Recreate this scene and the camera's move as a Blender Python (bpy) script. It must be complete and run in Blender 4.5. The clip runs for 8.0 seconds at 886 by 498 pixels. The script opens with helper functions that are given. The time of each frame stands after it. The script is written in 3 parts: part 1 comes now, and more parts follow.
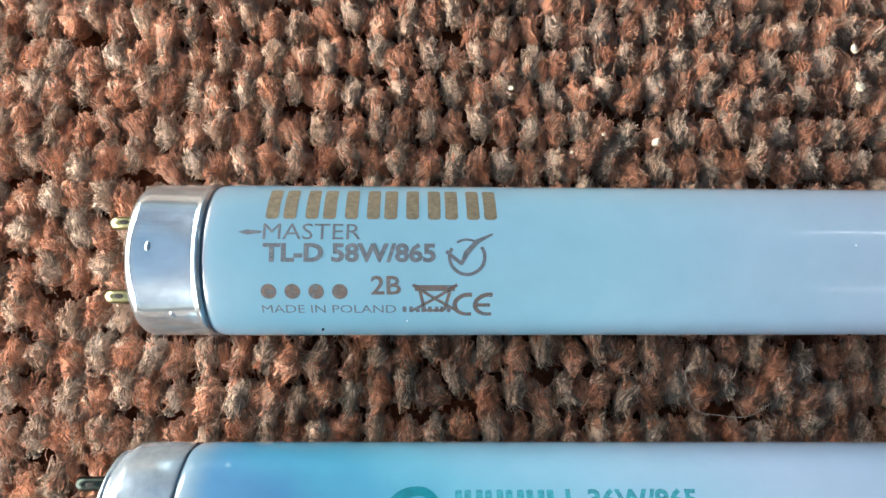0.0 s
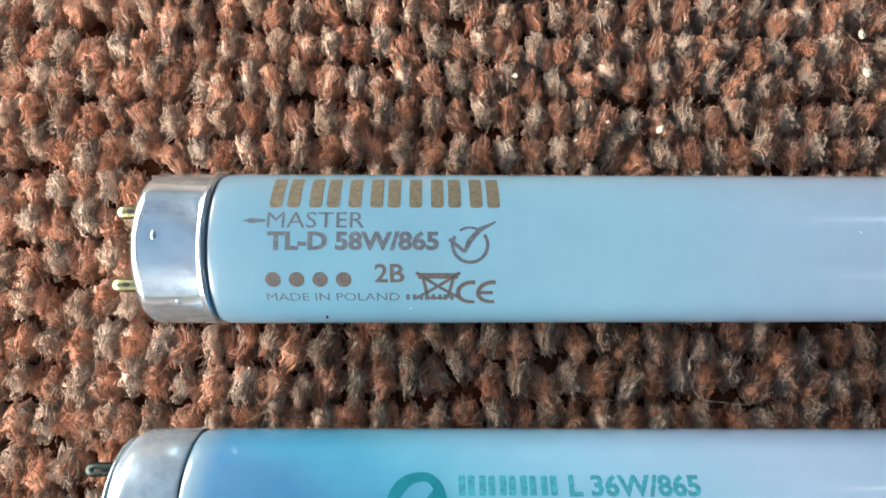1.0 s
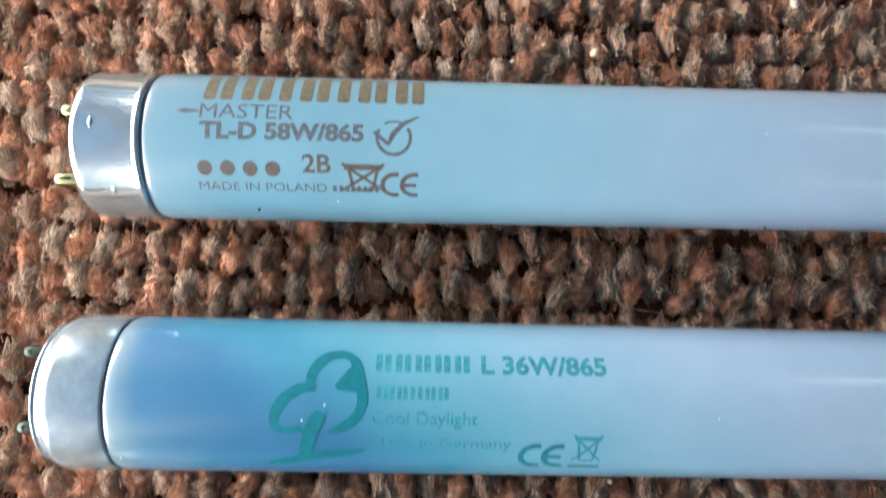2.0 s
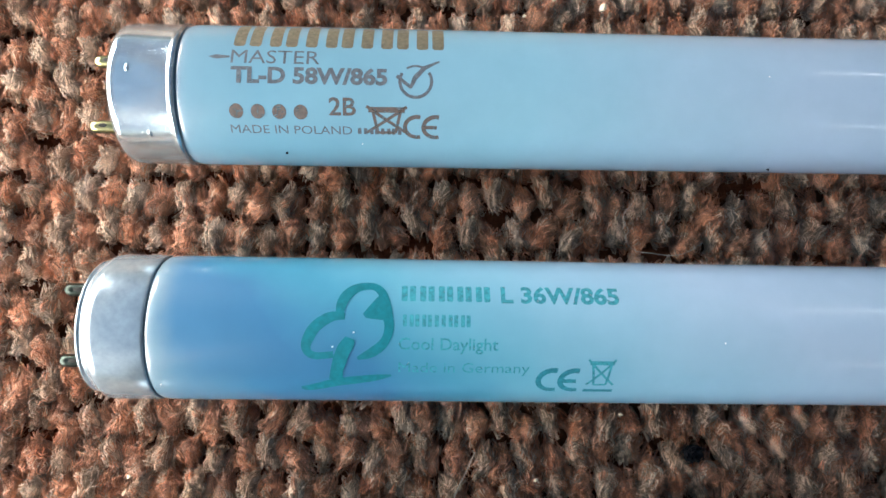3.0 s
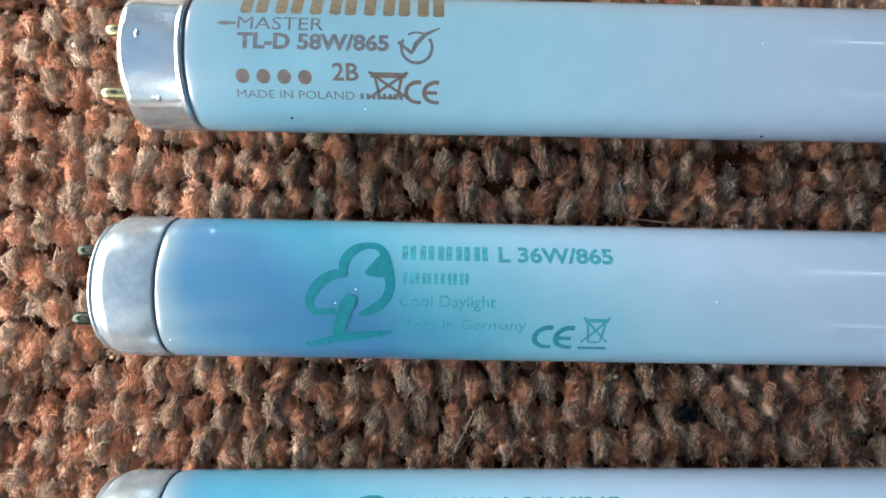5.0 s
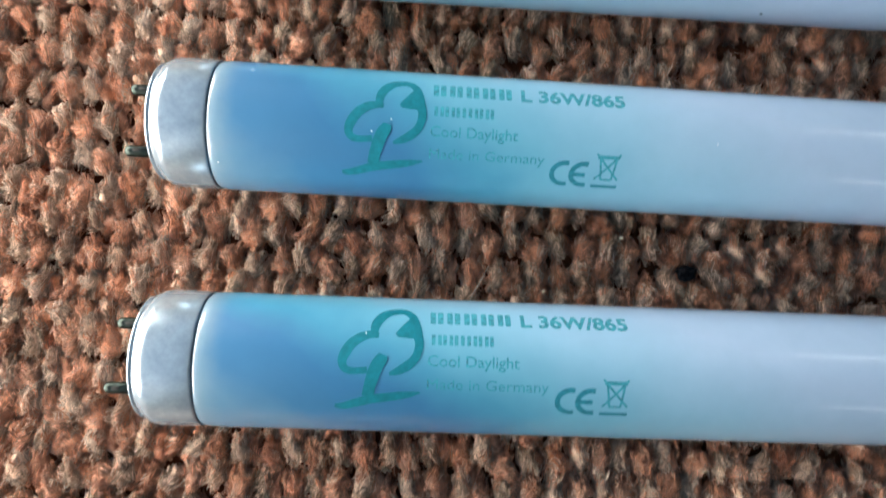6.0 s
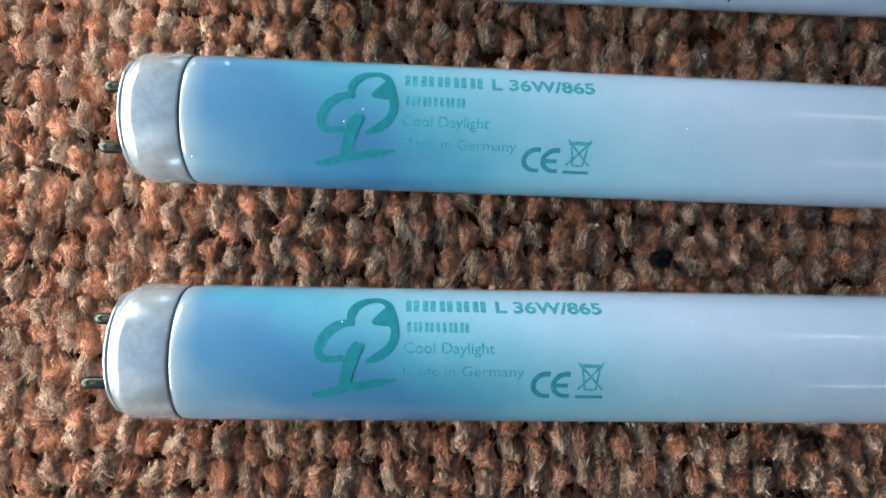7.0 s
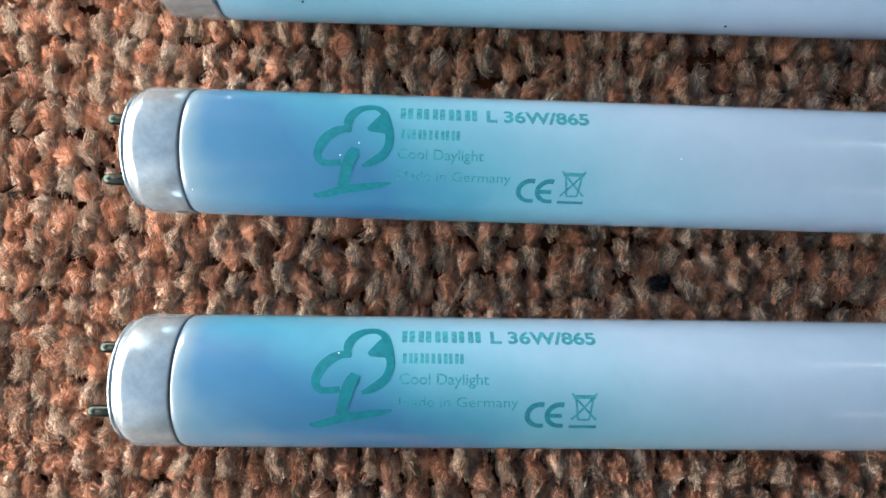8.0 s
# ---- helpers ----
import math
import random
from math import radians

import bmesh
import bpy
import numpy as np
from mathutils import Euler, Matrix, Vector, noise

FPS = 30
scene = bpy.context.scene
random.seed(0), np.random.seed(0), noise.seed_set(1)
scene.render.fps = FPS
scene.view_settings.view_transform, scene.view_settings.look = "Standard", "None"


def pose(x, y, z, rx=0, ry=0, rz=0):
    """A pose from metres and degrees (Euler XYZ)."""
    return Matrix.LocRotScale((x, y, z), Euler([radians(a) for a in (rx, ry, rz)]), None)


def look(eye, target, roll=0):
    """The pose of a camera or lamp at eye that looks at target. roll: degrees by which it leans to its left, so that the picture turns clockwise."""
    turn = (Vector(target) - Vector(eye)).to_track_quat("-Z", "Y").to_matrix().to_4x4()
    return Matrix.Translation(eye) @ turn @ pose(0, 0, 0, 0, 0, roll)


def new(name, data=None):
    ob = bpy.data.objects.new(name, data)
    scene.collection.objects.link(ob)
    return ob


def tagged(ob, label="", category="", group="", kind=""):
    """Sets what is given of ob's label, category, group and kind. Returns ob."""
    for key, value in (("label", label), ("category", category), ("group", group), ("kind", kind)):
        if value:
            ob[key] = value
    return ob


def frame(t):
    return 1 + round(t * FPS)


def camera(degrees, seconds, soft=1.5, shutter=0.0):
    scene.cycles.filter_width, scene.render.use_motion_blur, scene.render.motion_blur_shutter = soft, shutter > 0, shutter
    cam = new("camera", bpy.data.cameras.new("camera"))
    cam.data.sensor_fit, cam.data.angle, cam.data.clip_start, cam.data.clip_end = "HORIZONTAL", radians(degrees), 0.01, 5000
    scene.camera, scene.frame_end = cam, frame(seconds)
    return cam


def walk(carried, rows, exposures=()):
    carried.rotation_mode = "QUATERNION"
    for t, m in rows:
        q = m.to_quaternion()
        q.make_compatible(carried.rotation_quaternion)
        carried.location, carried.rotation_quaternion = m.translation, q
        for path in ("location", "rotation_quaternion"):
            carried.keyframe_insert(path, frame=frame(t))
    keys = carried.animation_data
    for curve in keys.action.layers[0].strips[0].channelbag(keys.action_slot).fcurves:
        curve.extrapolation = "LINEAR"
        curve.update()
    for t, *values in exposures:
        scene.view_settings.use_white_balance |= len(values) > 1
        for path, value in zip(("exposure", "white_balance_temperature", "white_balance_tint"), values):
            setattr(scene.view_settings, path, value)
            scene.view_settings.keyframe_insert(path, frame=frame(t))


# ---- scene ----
cam = camera(66.46, 8.0, soft=1.5, shutter=0.6)
# seconds, x, y, z in millimetres, turn about x, y, z in degrees
PATH = [
    (0.0, -0.00, -16.54, 130.07, 9.04, -2.14, -0.11),
    (0.5, -0.61, -15.78, 129.44, 8.50, -1.86, -0.00),
    (1.0, 0.77, -16.84, 130.46, 8.15, -1.44, -0.16),
    (1.5, 3.77, -22.06, 132.84, 7.54, -1.19, 0.01),
    (1.8, 7.68, -28.49, 133.11, 7.62, -1.86, 1.24),
    (2.0, 12.29, -34.56, 133.56, 7.92, -2.10, 0.75),
    (2.2, 10.02, -38.56, 134.50, 7.37, -2.05, 1.12),
    (3.3, 8.43, -46.13, 139.09, 6.94, -2.15, -0.08),
    (3.5, 9.40, -47.52, 139.41, 6.71, -1.71, -0.21),
    (4.0, 10.18, -48.19, 139.68, 6.83, -1.78, 0.13),
    (5.3, 8.66, -52.85, 143.03, 6.41, -1.55, 0.81),
    (5.5, 7.54, -58.65, 146.10, 6.71, -1.45, 1.05),
    (5.7, 6.76, -66.16, 148.90, 7.67, -1.73, 1.36),
    (5.8, 6.41, -73.33, 149.91, 8.87, -1.99, 1.89),
    (5.9, 4.67, -83.18, 148.48, 9.18, -2.60, 2.94),
    (6.0, 3.74, -84.24, 147.92, 7.37, -2.62, 2.35),
    (6.2, 4.65, -86.58, 149.90, 7.03, -2.61, 2.14),
    (6.5, 6.81, -87.93, 150.04, 7.77, -3.18, 1.24),
    (7.0, 7.32, -87.12, 148.68, 7.72, -3.04, 1.08),
    (7.5, 7.44, -83.16, 149.32, 7.54, -2.77, 1.05),
    (8.0, 10.80, -80.38, 151.56, 7.26, -1.76, 1.02),
]
walk(cam, [(t, pose(x / 1000, y / 1000, z / 1000, a, b, c)) for t, x, y, z, a, b, c in PATH])

# ---- world, daylight, exposure ----
MM = 0.001
scene.view_settings.exposure = -0.08
world = bpy.data.worlds.new("sky")
scene.world = world
world.use_nodes = True
wn = world.node_tree.nodes
sky = wn.new("ShaderNodeTexSky")
sky.sky_type, sky.sun_disc = "NISHITA", False
sky.sun_elevation, sky.sun_rotation = radians(38), radians(200)
world.node_tree.links.new(sky.outputs[0], wn["Background"].inputs[0])
wn["Background"].inputs[1].default_value = 0.12


def window_light(name, m, width, height, watts, colour):
    lamp = bpy.data.lights.new(name, "AREA")
    lamp.shape, lamp.size, lamp.size_y, lamp.energy, lamp.color = "RECTANGLE", width, height, watts, colour
    ob = new(name, lamp)
    ob.matrix_world = m
    return ob


# lamps for unseen openings: an added glazed west door close to the tube ends (low warm light, blue sky above), added
# roof glazing and north window, two strip windows
window_light("terrace_light_west", look((-0.245, 0.0, 0.09), (0.5, 0.0, 0.09)), 0.55, 0.14, 7.0, (1.0, 0.90, 0.80))
window_light("sky_light_west", look((-0.245, 0.05, 0.88), (0.5, 0.05, 0.88)), 1.8, 1.1, 2.7, (0.26, 0.66, 1.0))
# soft fill from overhead, added; no roof glazing is in view
window_light("roof_light", look((0.9, 0.65, 2.37), (0.9, 0.65, 0.0)), 2.1, 1.8, 0.7, (0.86, 0.87, 1.0))
# weak fill from the north, added with an unseen window
window_light("window_light_north", look((0.475, 1.66, 1.35), (0.475, 0.5, 1.35)), 1.4, 1.25, 0.15, (0.88, 0.86, 1.0))
window_light("window_light_strip", look((2.2, 1.66, 2.13), (2.2, 0.5, 2.13)), 1.2, 0.10, 5.5, (0.95, 0.97, 1.0))
window_light("window_light_south", look((1.925, -1.66, 1.41), (1.925, 0.5, 1.41)), 1.1, 0.13, 3.0, (0.95, 0.97, 1.0))


# ---- materials ----
def material(name, rough=0.5, metal=0.0, colour=(0.5, 0.5, 0.5), spec=0.5):
    mat = bpy.data.materials.new(name)
    mat.use_nodes = True
    b = mat.node_tree.nodes["Principled BSDF"]
    b.inputs["Base Color"].default_value = (*colour, 1)
    b.inputs["Roughness"].default_value = rough
    b.inputs["Metallic"].default_value = metal
    b.inputs["Specular IOR Level"].default_value = spec
    return mat, mat.node_tree.nodes, mat.node_tree.links, b


def node(nodes, kind, **settings):
    n = nodes.new(kind)
    for key, value in settings.items():
        n.inputs[key].default_value = value
    return n


def noise_at(nodes, links, scale, detail=3.0, rough=0.5, local=False):
    """Noise over the place in metres, or over the thing's own axes."""
    n = node(nodes, "ShaderNodeTexNoise", Scale=scale, Detail=detail, Roughness=rough)
    if local:
        links.new(nodes.new("ShaderNodeTexCoord").outputs["Object"], n.inputs["Vector"])
    else:
        links.new(nodes.new("ShaderNodeNewGeometry").outputs["Position"], n.inputs["Vector"])
    return n.outputs["Fac"]


def ramp(nodes, links, fac, *stops):
    r = nodes.new("ShaderNodeValToRGB")
    while len(r.color_ramp.elements) < len(stops):
        r.color_ramp.elements.new(0.5)
    for e, (at, colour) in zip(r.color_ramp.elements, stops):
        e.position, e.color = at, (*colour, 1)
    links.new(fac, r.inputs[0])
    return r.outputs[0]


def mix(nodes, links, fac, a, b, blend="MIX"):
    m = nodes.new("ShaderNodeMix")
    m.data_type, m.blend_type = "RGBA", blend
    if isinstance(fac, float):
        m.inputs[0].default_value = fac
    else:
        links.new(fac, m.inputs[0])
    for socket, value in ((6, a), (7, b)):
        if isinstance(value, tuple):
            m.inputs[socket].default_value = (*value, 1)
        else:
            links.new(value, m.inputs[socket])
    return m.outputs[2]


def bump(nodes, links, bsdf, height, strength, distance):
    n = node(nodes, "ShaderNodeBump", Strength=strength, Distance=distance)
    links.new(height, n.inputs["Height"])
    links.new(n.outputs[0], bsdf.inputs["Normal"])


def yarn(name, dark, mid, light):
    """Wool yarn: the shade drifts from tuft to tuft and from strand to strand, with a fine fibre grain."""
    mat, n, l, b = material(name, 0.62, spec=0.35)
    tuft_tone = ramp(n, l, noise_at(n, l, 190, 3), (0.3, dark), (0.5, mid), (0.72, light))
    strand = n.new("ShaderNodeNewGeometry").outputs["Random Per Island"]
    tone = ramp(n, l, strand, (0.0, (0.55, 0.52, 0.50)), (0.5, (1.0, 1.0, 1.0)), (1.0, (1.6, 1.6, 1.58)))
    c = mix(n, l, 1.0, tuft_tone, tone, "MULTIPLY")
    grain = noise_at(n, l, 4200, 4, 0.7)
    c = mix(n, l, 0.8, c, ramp(n, l, grain, (0.32, (0.45, 0.43, 0.42)), (0.68, (1.5, 1.48, 1.45))), "MULTIPLY")
    l.new(c, b.inputs["Base Color"])
    b.inputs["Sheen Weight"].default_value = 0.25
    b.inputs["Sheen Roughness"].default_value = 0.4
    bump(n, l, b, grain, 1.0, 0.0005)
    return mat


RUST = yarn("rust_yarn", (0.44, 0.165, 0.078), (0.58, 0.275, 0.165), (0.70, 0.43, 0.31))
GREY = yarn("grey_beige_yarn", (0.49, 0.315, 0.22), (0.60, 0.45, 0.345), (0.70, 0.59, 0.50))


def backing_material():
    mat, n, l, b = material("jute_backing", 0.9, spec=0.1)
    c = ramp(n, l, noise_at(n, l, 600, 4), (0.3, (0.11, 0.034, 0.015)), (0.7, (0.22, 0.072, 0.035)))
    l.new(c, b.inputs["Base Color"])
    bump(n, l, b, noise_at(n, l, 2500, 3), 0.8, 0.0005)
    return mat


def field_material():
    """The same pile, further off: clumped loops of the two yarns."""
    mat, n, l, b = material("loop_pile", 0.75, spec=0.2)
    v = node(n, "ShaderNodeTexVoronoi", Scale=170.0)
    l.new(n.new("ShaderNodeNewGeometry").outputs["Position"], v.inputs["Vector"])
    sep = n.new("ShaderNodeSeparateColor")
    l.new(v.outputs["Color"], sep.inputs[0])
    c = ramp(n, l, sep.outputs[0], (0.0, (0.26, 0.09, 0.04)), (0.48, (0.36, 0.15, 0.08)), (0.56, (0.34, 0.29, 0.22)), (1.0, (0.44, 0.4, 0.34)))
    c = mix(n, l, 0.7, c, ramp(n, l, noise_at(n, l, 3000, 4), (0.3, (0.4, 0.4, 0.4)), (0.7, (1.4, 1.4, 1.4))), "MULTIPLY")
    l.new(c, b.inputs["Base Color"])
    inv = node(n, "ShaderNodeMath")
    inv.operation = "MULTIPLY"
    inv.inputs[1].default_value = -1.0
    l.new(v.outputs["Distance"], inv.inputs[0])
    bump(n, l, b, inv.outputs[0], 1.0, 0.004)
    return mat


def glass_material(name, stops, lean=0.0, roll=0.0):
    """Opaque phosphor coat behind clear glass. Bluish light, darker towards the cap, is painted into the coat's tint
    along the tube (its own x, in metres from the cap);
    lean: how much longer the painted blue reaches on one side of the tube, roll: which side (degrees from the top,
    southwards)."""
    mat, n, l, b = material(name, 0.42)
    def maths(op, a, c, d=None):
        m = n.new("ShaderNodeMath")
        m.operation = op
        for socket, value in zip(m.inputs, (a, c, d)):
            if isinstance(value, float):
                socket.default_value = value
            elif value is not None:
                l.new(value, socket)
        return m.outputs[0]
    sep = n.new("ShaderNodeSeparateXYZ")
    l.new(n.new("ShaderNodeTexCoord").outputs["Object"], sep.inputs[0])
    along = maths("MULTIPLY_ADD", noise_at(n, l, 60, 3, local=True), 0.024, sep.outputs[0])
    # how far the point lies towards the side painted bluer, -0.013 to 0.013
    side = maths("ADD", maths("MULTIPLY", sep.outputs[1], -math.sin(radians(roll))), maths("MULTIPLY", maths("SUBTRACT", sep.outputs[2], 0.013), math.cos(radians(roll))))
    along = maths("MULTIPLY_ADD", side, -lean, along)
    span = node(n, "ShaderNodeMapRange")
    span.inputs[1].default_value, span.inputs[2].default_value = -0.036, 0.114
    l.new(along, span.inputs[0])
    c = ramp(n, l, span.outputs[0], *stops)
    # a separate tint on the shoulder of the glass, right at the cap
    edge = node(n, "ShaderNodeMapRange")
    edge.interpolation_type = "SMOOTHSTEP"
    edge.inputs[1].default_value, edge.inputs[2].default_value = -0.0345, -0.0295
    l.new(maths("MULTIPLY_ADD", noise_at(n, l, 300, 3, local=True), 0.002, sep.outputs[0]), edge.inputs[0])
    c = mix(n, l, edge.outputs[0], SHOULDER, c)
    c = mix(n, l, 1.0, c, ramp(n, l, noise_at(n, l, 160, 5, 0.6, True), (0.3, (0.93, 0.94, 0.95)), (0.7, (1.0, 1.0, 1.0))), "MULTIPLY")
    l.new(c, b.inputs["Base Color"])
    b.inputs["Coat Weight"].default_value = 1.0
    b.inputs["Coat IOR"].default_value = 1.5
    smear = ramp(n, l, noise_at(n, l, 90, 5, 0.7, True), (0.40, (0.045, 0.045, 0.045)), (0.80, (0.13, 0.13, 0.13)))
    l.new(smear, b.inputs["Coat Roughness"])
    return mat


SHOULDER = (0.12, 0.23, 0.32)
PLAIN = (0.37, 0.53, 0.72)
# stops darker and bluer towards the cap: light painted into the coat
GLASS_A = glass_material("tube_glass_pale_painted_light", ((0.0, (0.13, 0.23, 0.32)), (0.20, (0.125, 0.30, 0.42)), (0.50, (0.22, 0.45, 0.60)), (0.85, PLAIN)))
PAINTED_BLUE_LIGHT = ((0.0, (0.08, 0.21, 0.34)), (0.08, (0.032, 0.155, 0.31)), (0.20, (0.025, 0.148, 0.31)), (0.30, (0.048, 0.255, 0.41)), (0.39, (0.11, 0.36, 0.51)), (0.55, (0.235, 0.47, 0.64)), (0.80, PLAIN))
GLASS_B = glass_material("tube_glass_painted_blue", PAINTED_BLUE_LIGHT, 1.5, 78.0)
GLASS_C = glass_material("tube_glass_painted_blue_turned", PAINTED_BLUE_LIGHT, 2.2, 80.0)


def metal_material(name, colour, rough, stain, metal=1.0):
    mat, n, l, b = material(name, rough, metal)
    c = ramp(n, l, noise_at(n, l, 420, 5, 0.65, True), (0.3, stain), (0.7, colour))
    l.new(c, b.inputs["Base Color"])
    r = ramp(n, l, noise_at(n, l, 260, 4, 0.6, True), (0.3, (rough * 0.92,) * 3), (0.75, (rough * 1.12,) * 3))
    l.new(r, b.inputs["Roughness"])
    bump(n, l, b, noise_at(n, l, 900, 4, 0.6, True), 0.08, 0.0002)
    return mat


CAP_A = metal_material("bright_aluminium", (0.50, 0.62, 0.70), 0.16, (0.38, 0.48, 0.55), 0.85)
CAP_B = metal_material("dull_aluminium", (0.38, 0.49, 0.57), 0.2, (0.25, 0.33, 0.40), 0.6)
PIN_BRASS = metal_material("tarnished_brass", (0.30, 0.30, 0.16), 0.3, (0.15, 0.16, 0.09))
PIN_DARK = metal_material("dark_tarnished_pin", (0.03, 0.042, 0.038), 0.3, (0.015, 0.022, 0.02))
CEMENT, _n, _l, _b = material("dark_sealing_cement", 0.8, colour=(0.09, 0.105, 0.12))
INSULATOR, _n, _l, _b = material("grey_insulating_disc", 0.6, colour=(0.35, 0.33, 0.30))
HOLE_SHADE, _n, _l, _b = material("pin_hole_shade", 0.9, colour=(0.01, 0.012, 0.012))


def ink_material(name, colour, wear):
    """Printed ink, worn through in specks."""
    mat, n, l, b = material(name, 0.5, colour=colour, spec=0.3)
    l.new(mix(n, l, 0.5, colour, ramp(n, l, noise_at(n, l, 900, 3, 0.6, True), (0.3, tuple(c * 0.75 for c in colour)), (0.7, tuple(min(1, c * 1.4) for c in colour)))), b.inputs["Base Color"])
    a = ramp(n, l, noise_at(n, l, 1500, 4, 0.65, True), (0.30, (1 - wear,) * 3), (0.62, (1.0, 1.0, 1.0)))
    l.new(a, b.inputs["Alpha"])
    return mat


INK_GOLD = ink_material("olive_gold_ink", (0.15, 0.135, 0.095), 0.3)
INK_GREY = ink_material("grey_brown_ink", (0.10, 0.12, 0.145), 0.4)
INK_BROWN = ink_material("brown_ink", (0.11, 0.095, 0.09), 0.45)
INK_TEAL = ink_material("teal_ink", (0.002, 0.15, 0.205), 0.06)
INK_TEAL_THIN = ink_material("thin_teal_ink", (0.015, 0.20, 0.27), 0.3)
INK_TEAL_FAINT = ink_material("faded_teal_ink", (0.035, 0.29, 0.37), 0.5)
LINT, _n, _l, _b = material("black_lint", 0.95, colour=(0.006, 0.007, 0.010), spec=0.1)
HAIR, _n, _l, _b = material("pale_fibre", 0.4, colour=(0.55, 0.50, 0.45))
CRUMB, _n, _l, _b = material("cream_crumb", 0.6, colour=(0.72, 0.66, 0.52))
DUST_GLINT, _n, _l, _b = material("white_dust_and_glint", 0.4, colour=(0.9, 0.92, 0.95))


def plaster(name, colour):
    mat, n, l, b = material(name, 0.85, spec=0.2)
    l.new(ramp(n, l, noise_at(n, l, 3, 5), (0.3, tuple(c * 0.9 for c in colour)), (0.7, colour)), b.inputs["Base Color"])
    bump(n, l, b, noise_at(n, l, 220, 3), 0.2, 0.001)
    return mat


WALL = plaster("wall_plaster", (0.62, 0.62, 0.63))
CEILING = plaster("ceiling_paint", (0.74, 0.75, 0.78))
WOOD, _n, _l, _b = material("white_window_paint", 0.4, colour=(0.75, 0.75, 0.73))
SCREED, _n, _l, _b = material("screed", 0.9, colour=(0.3, 0.29, 0.27))
PANE, _n, _l, _b = material("window_glass", 0.0, colour=(1, 1, 1))
_b.inputs["Transmission Weight"].default_value = 1.0


# ---- building helpers ----
def part(name, bm, mat, parent, label=""):
    me = bpy.data.meshes.new(name)
    bm.to_mesh(me)
    bm.free()
    for m in mat if isinstance(mat, tuple) else (mat,):
        me.materials.append(m)
    ob = new(name, me)
    ob.parent = parent
    return tagged(ob, label)


def box(bm, x0, x1, y0, y1, z0, z1):
    v = [bm.verts.new((x, y, z)) for z in (z0, z1) for y in (y0, y1) for x in (x0, x1)]
    for q in ((0, 2, 3, 1), (4, 5, 7, 6), (0, 1, 5, 4), (2, 6, 7, 3), (0, 4, 6, 2), (1, 3, 7, 5)):
        bm.faces.new([v[i] for i in q])


def lathe(bm, profile, segments=96, centre=(0, 0, 0)):
    """Turns (x, r) in mm about the x axis; r = 0 closes an end."""
    rings = []
    for x, r in profile:
        if r == 0:
            rings.append([bm.verts.new(((x + centre[0]) * MM, centre[1] * MM, centre[2] * MM))])
            continue
        rings.append([bm.verts.new(((x + centre[0]) * MM, (centre[1] + r * math.cos(a)) * MM, (centre[2] + r * math.sin(a)) * MM))
                      for a in (2 * math.pi * k / segments for k in range(segments))])
    for a, b in zip(rings, rings[1:]):
        for k in range(segments):
            j = (k + 1) % segments
            quad = [a[k % len(a)], b[k % len(b)], b[j % len(b)], a[j % len(a)]]
            face = bm.faces.new(list(dict.fromkeys(quad)))
            face.smooth = True
    return bm


def slab(name, boxes, mat, label, category):
    bm = bmesh.new()
    for b in boxes:
        box(bm, *b)
    ob = part(name, bm, mat, None)
    return tagged(ob, label, category, kind="structure")


# ---- unseen room added round the carpet ----
slab("floor", [(-0.28, 2.9, -1.7, 1.7, -0.06, -0.012)], SCREED, "grey screed floor under the carpet", "floor")
slab("ceiling", [(-0.28, 2.9, -1.7, -0.3, 2.4, 2.5), (-0.28, 2.9, 1.6, 1.7, 2.4, 2.5), (-0.28, -0.2, -0.3, 1.6, 2.4, 2.5), (2.0, 2.9, -0.3, 1.6, 2.4, 2.5)], CEILING, "white painted plaster ceiling", "ceiling")
slab("wall_south", [(-0.28, 1.35, -1.85, -1.7, -0.06, 2.4), (2.5, 2.9, -1.85, -1.7, -0.06, 2.4), (1.35, 2.5, -1.85, -1.7, -0.06, 1.34), (1.35, 2.5, -1.85, -1.7, 1.48, 2.4)],
     WALL, "plain pale plaster wall with a strip window", "wall")
slab("wall_east", [(2.9, 3.05, -1.85, 1.85, -0.06, 2.4)], WALL, "plain pale plaster wall", "wall")
slab("wall_north", [(-0.28, -0.23, 1.7, 1.85, -0.06, 2.4), (-0.23, 1.2, 1.7, 1.85, -0.06, 0.7), (-0.23, 1.2, 1.7, 1.85, 2.0, 2.4), (1.2, 1.6, 1.7, 1.85, -0.06, 2.4),
                    (2.8, 2.9, 1.7, 1.85, -0.06, 2.4), (1.6, 2.8, 1.7, 1.85, -0.06, 2.08), (1.6, 2.8, 1.7, 1.85, 2.18, 2.4)],
     WALL, "unseen plain pale plaster wall with an added window and a strip window", "wall")
slab("wall_west", [(-0.43, -0.28, -1.85, -1.0, -0.06, 2.4), (-0.43, -0.28, 1.4, 1.85, -0.06, 2.4), (-0.43, -0.28, -1.0, 1.4, -0.06, 0.01), (-0.43, -0.28, -1.0, 1.4, 2.25, 2.4)],
     WALL, "unseen plain pale plaster wall with an added wide glazed door", "wall")


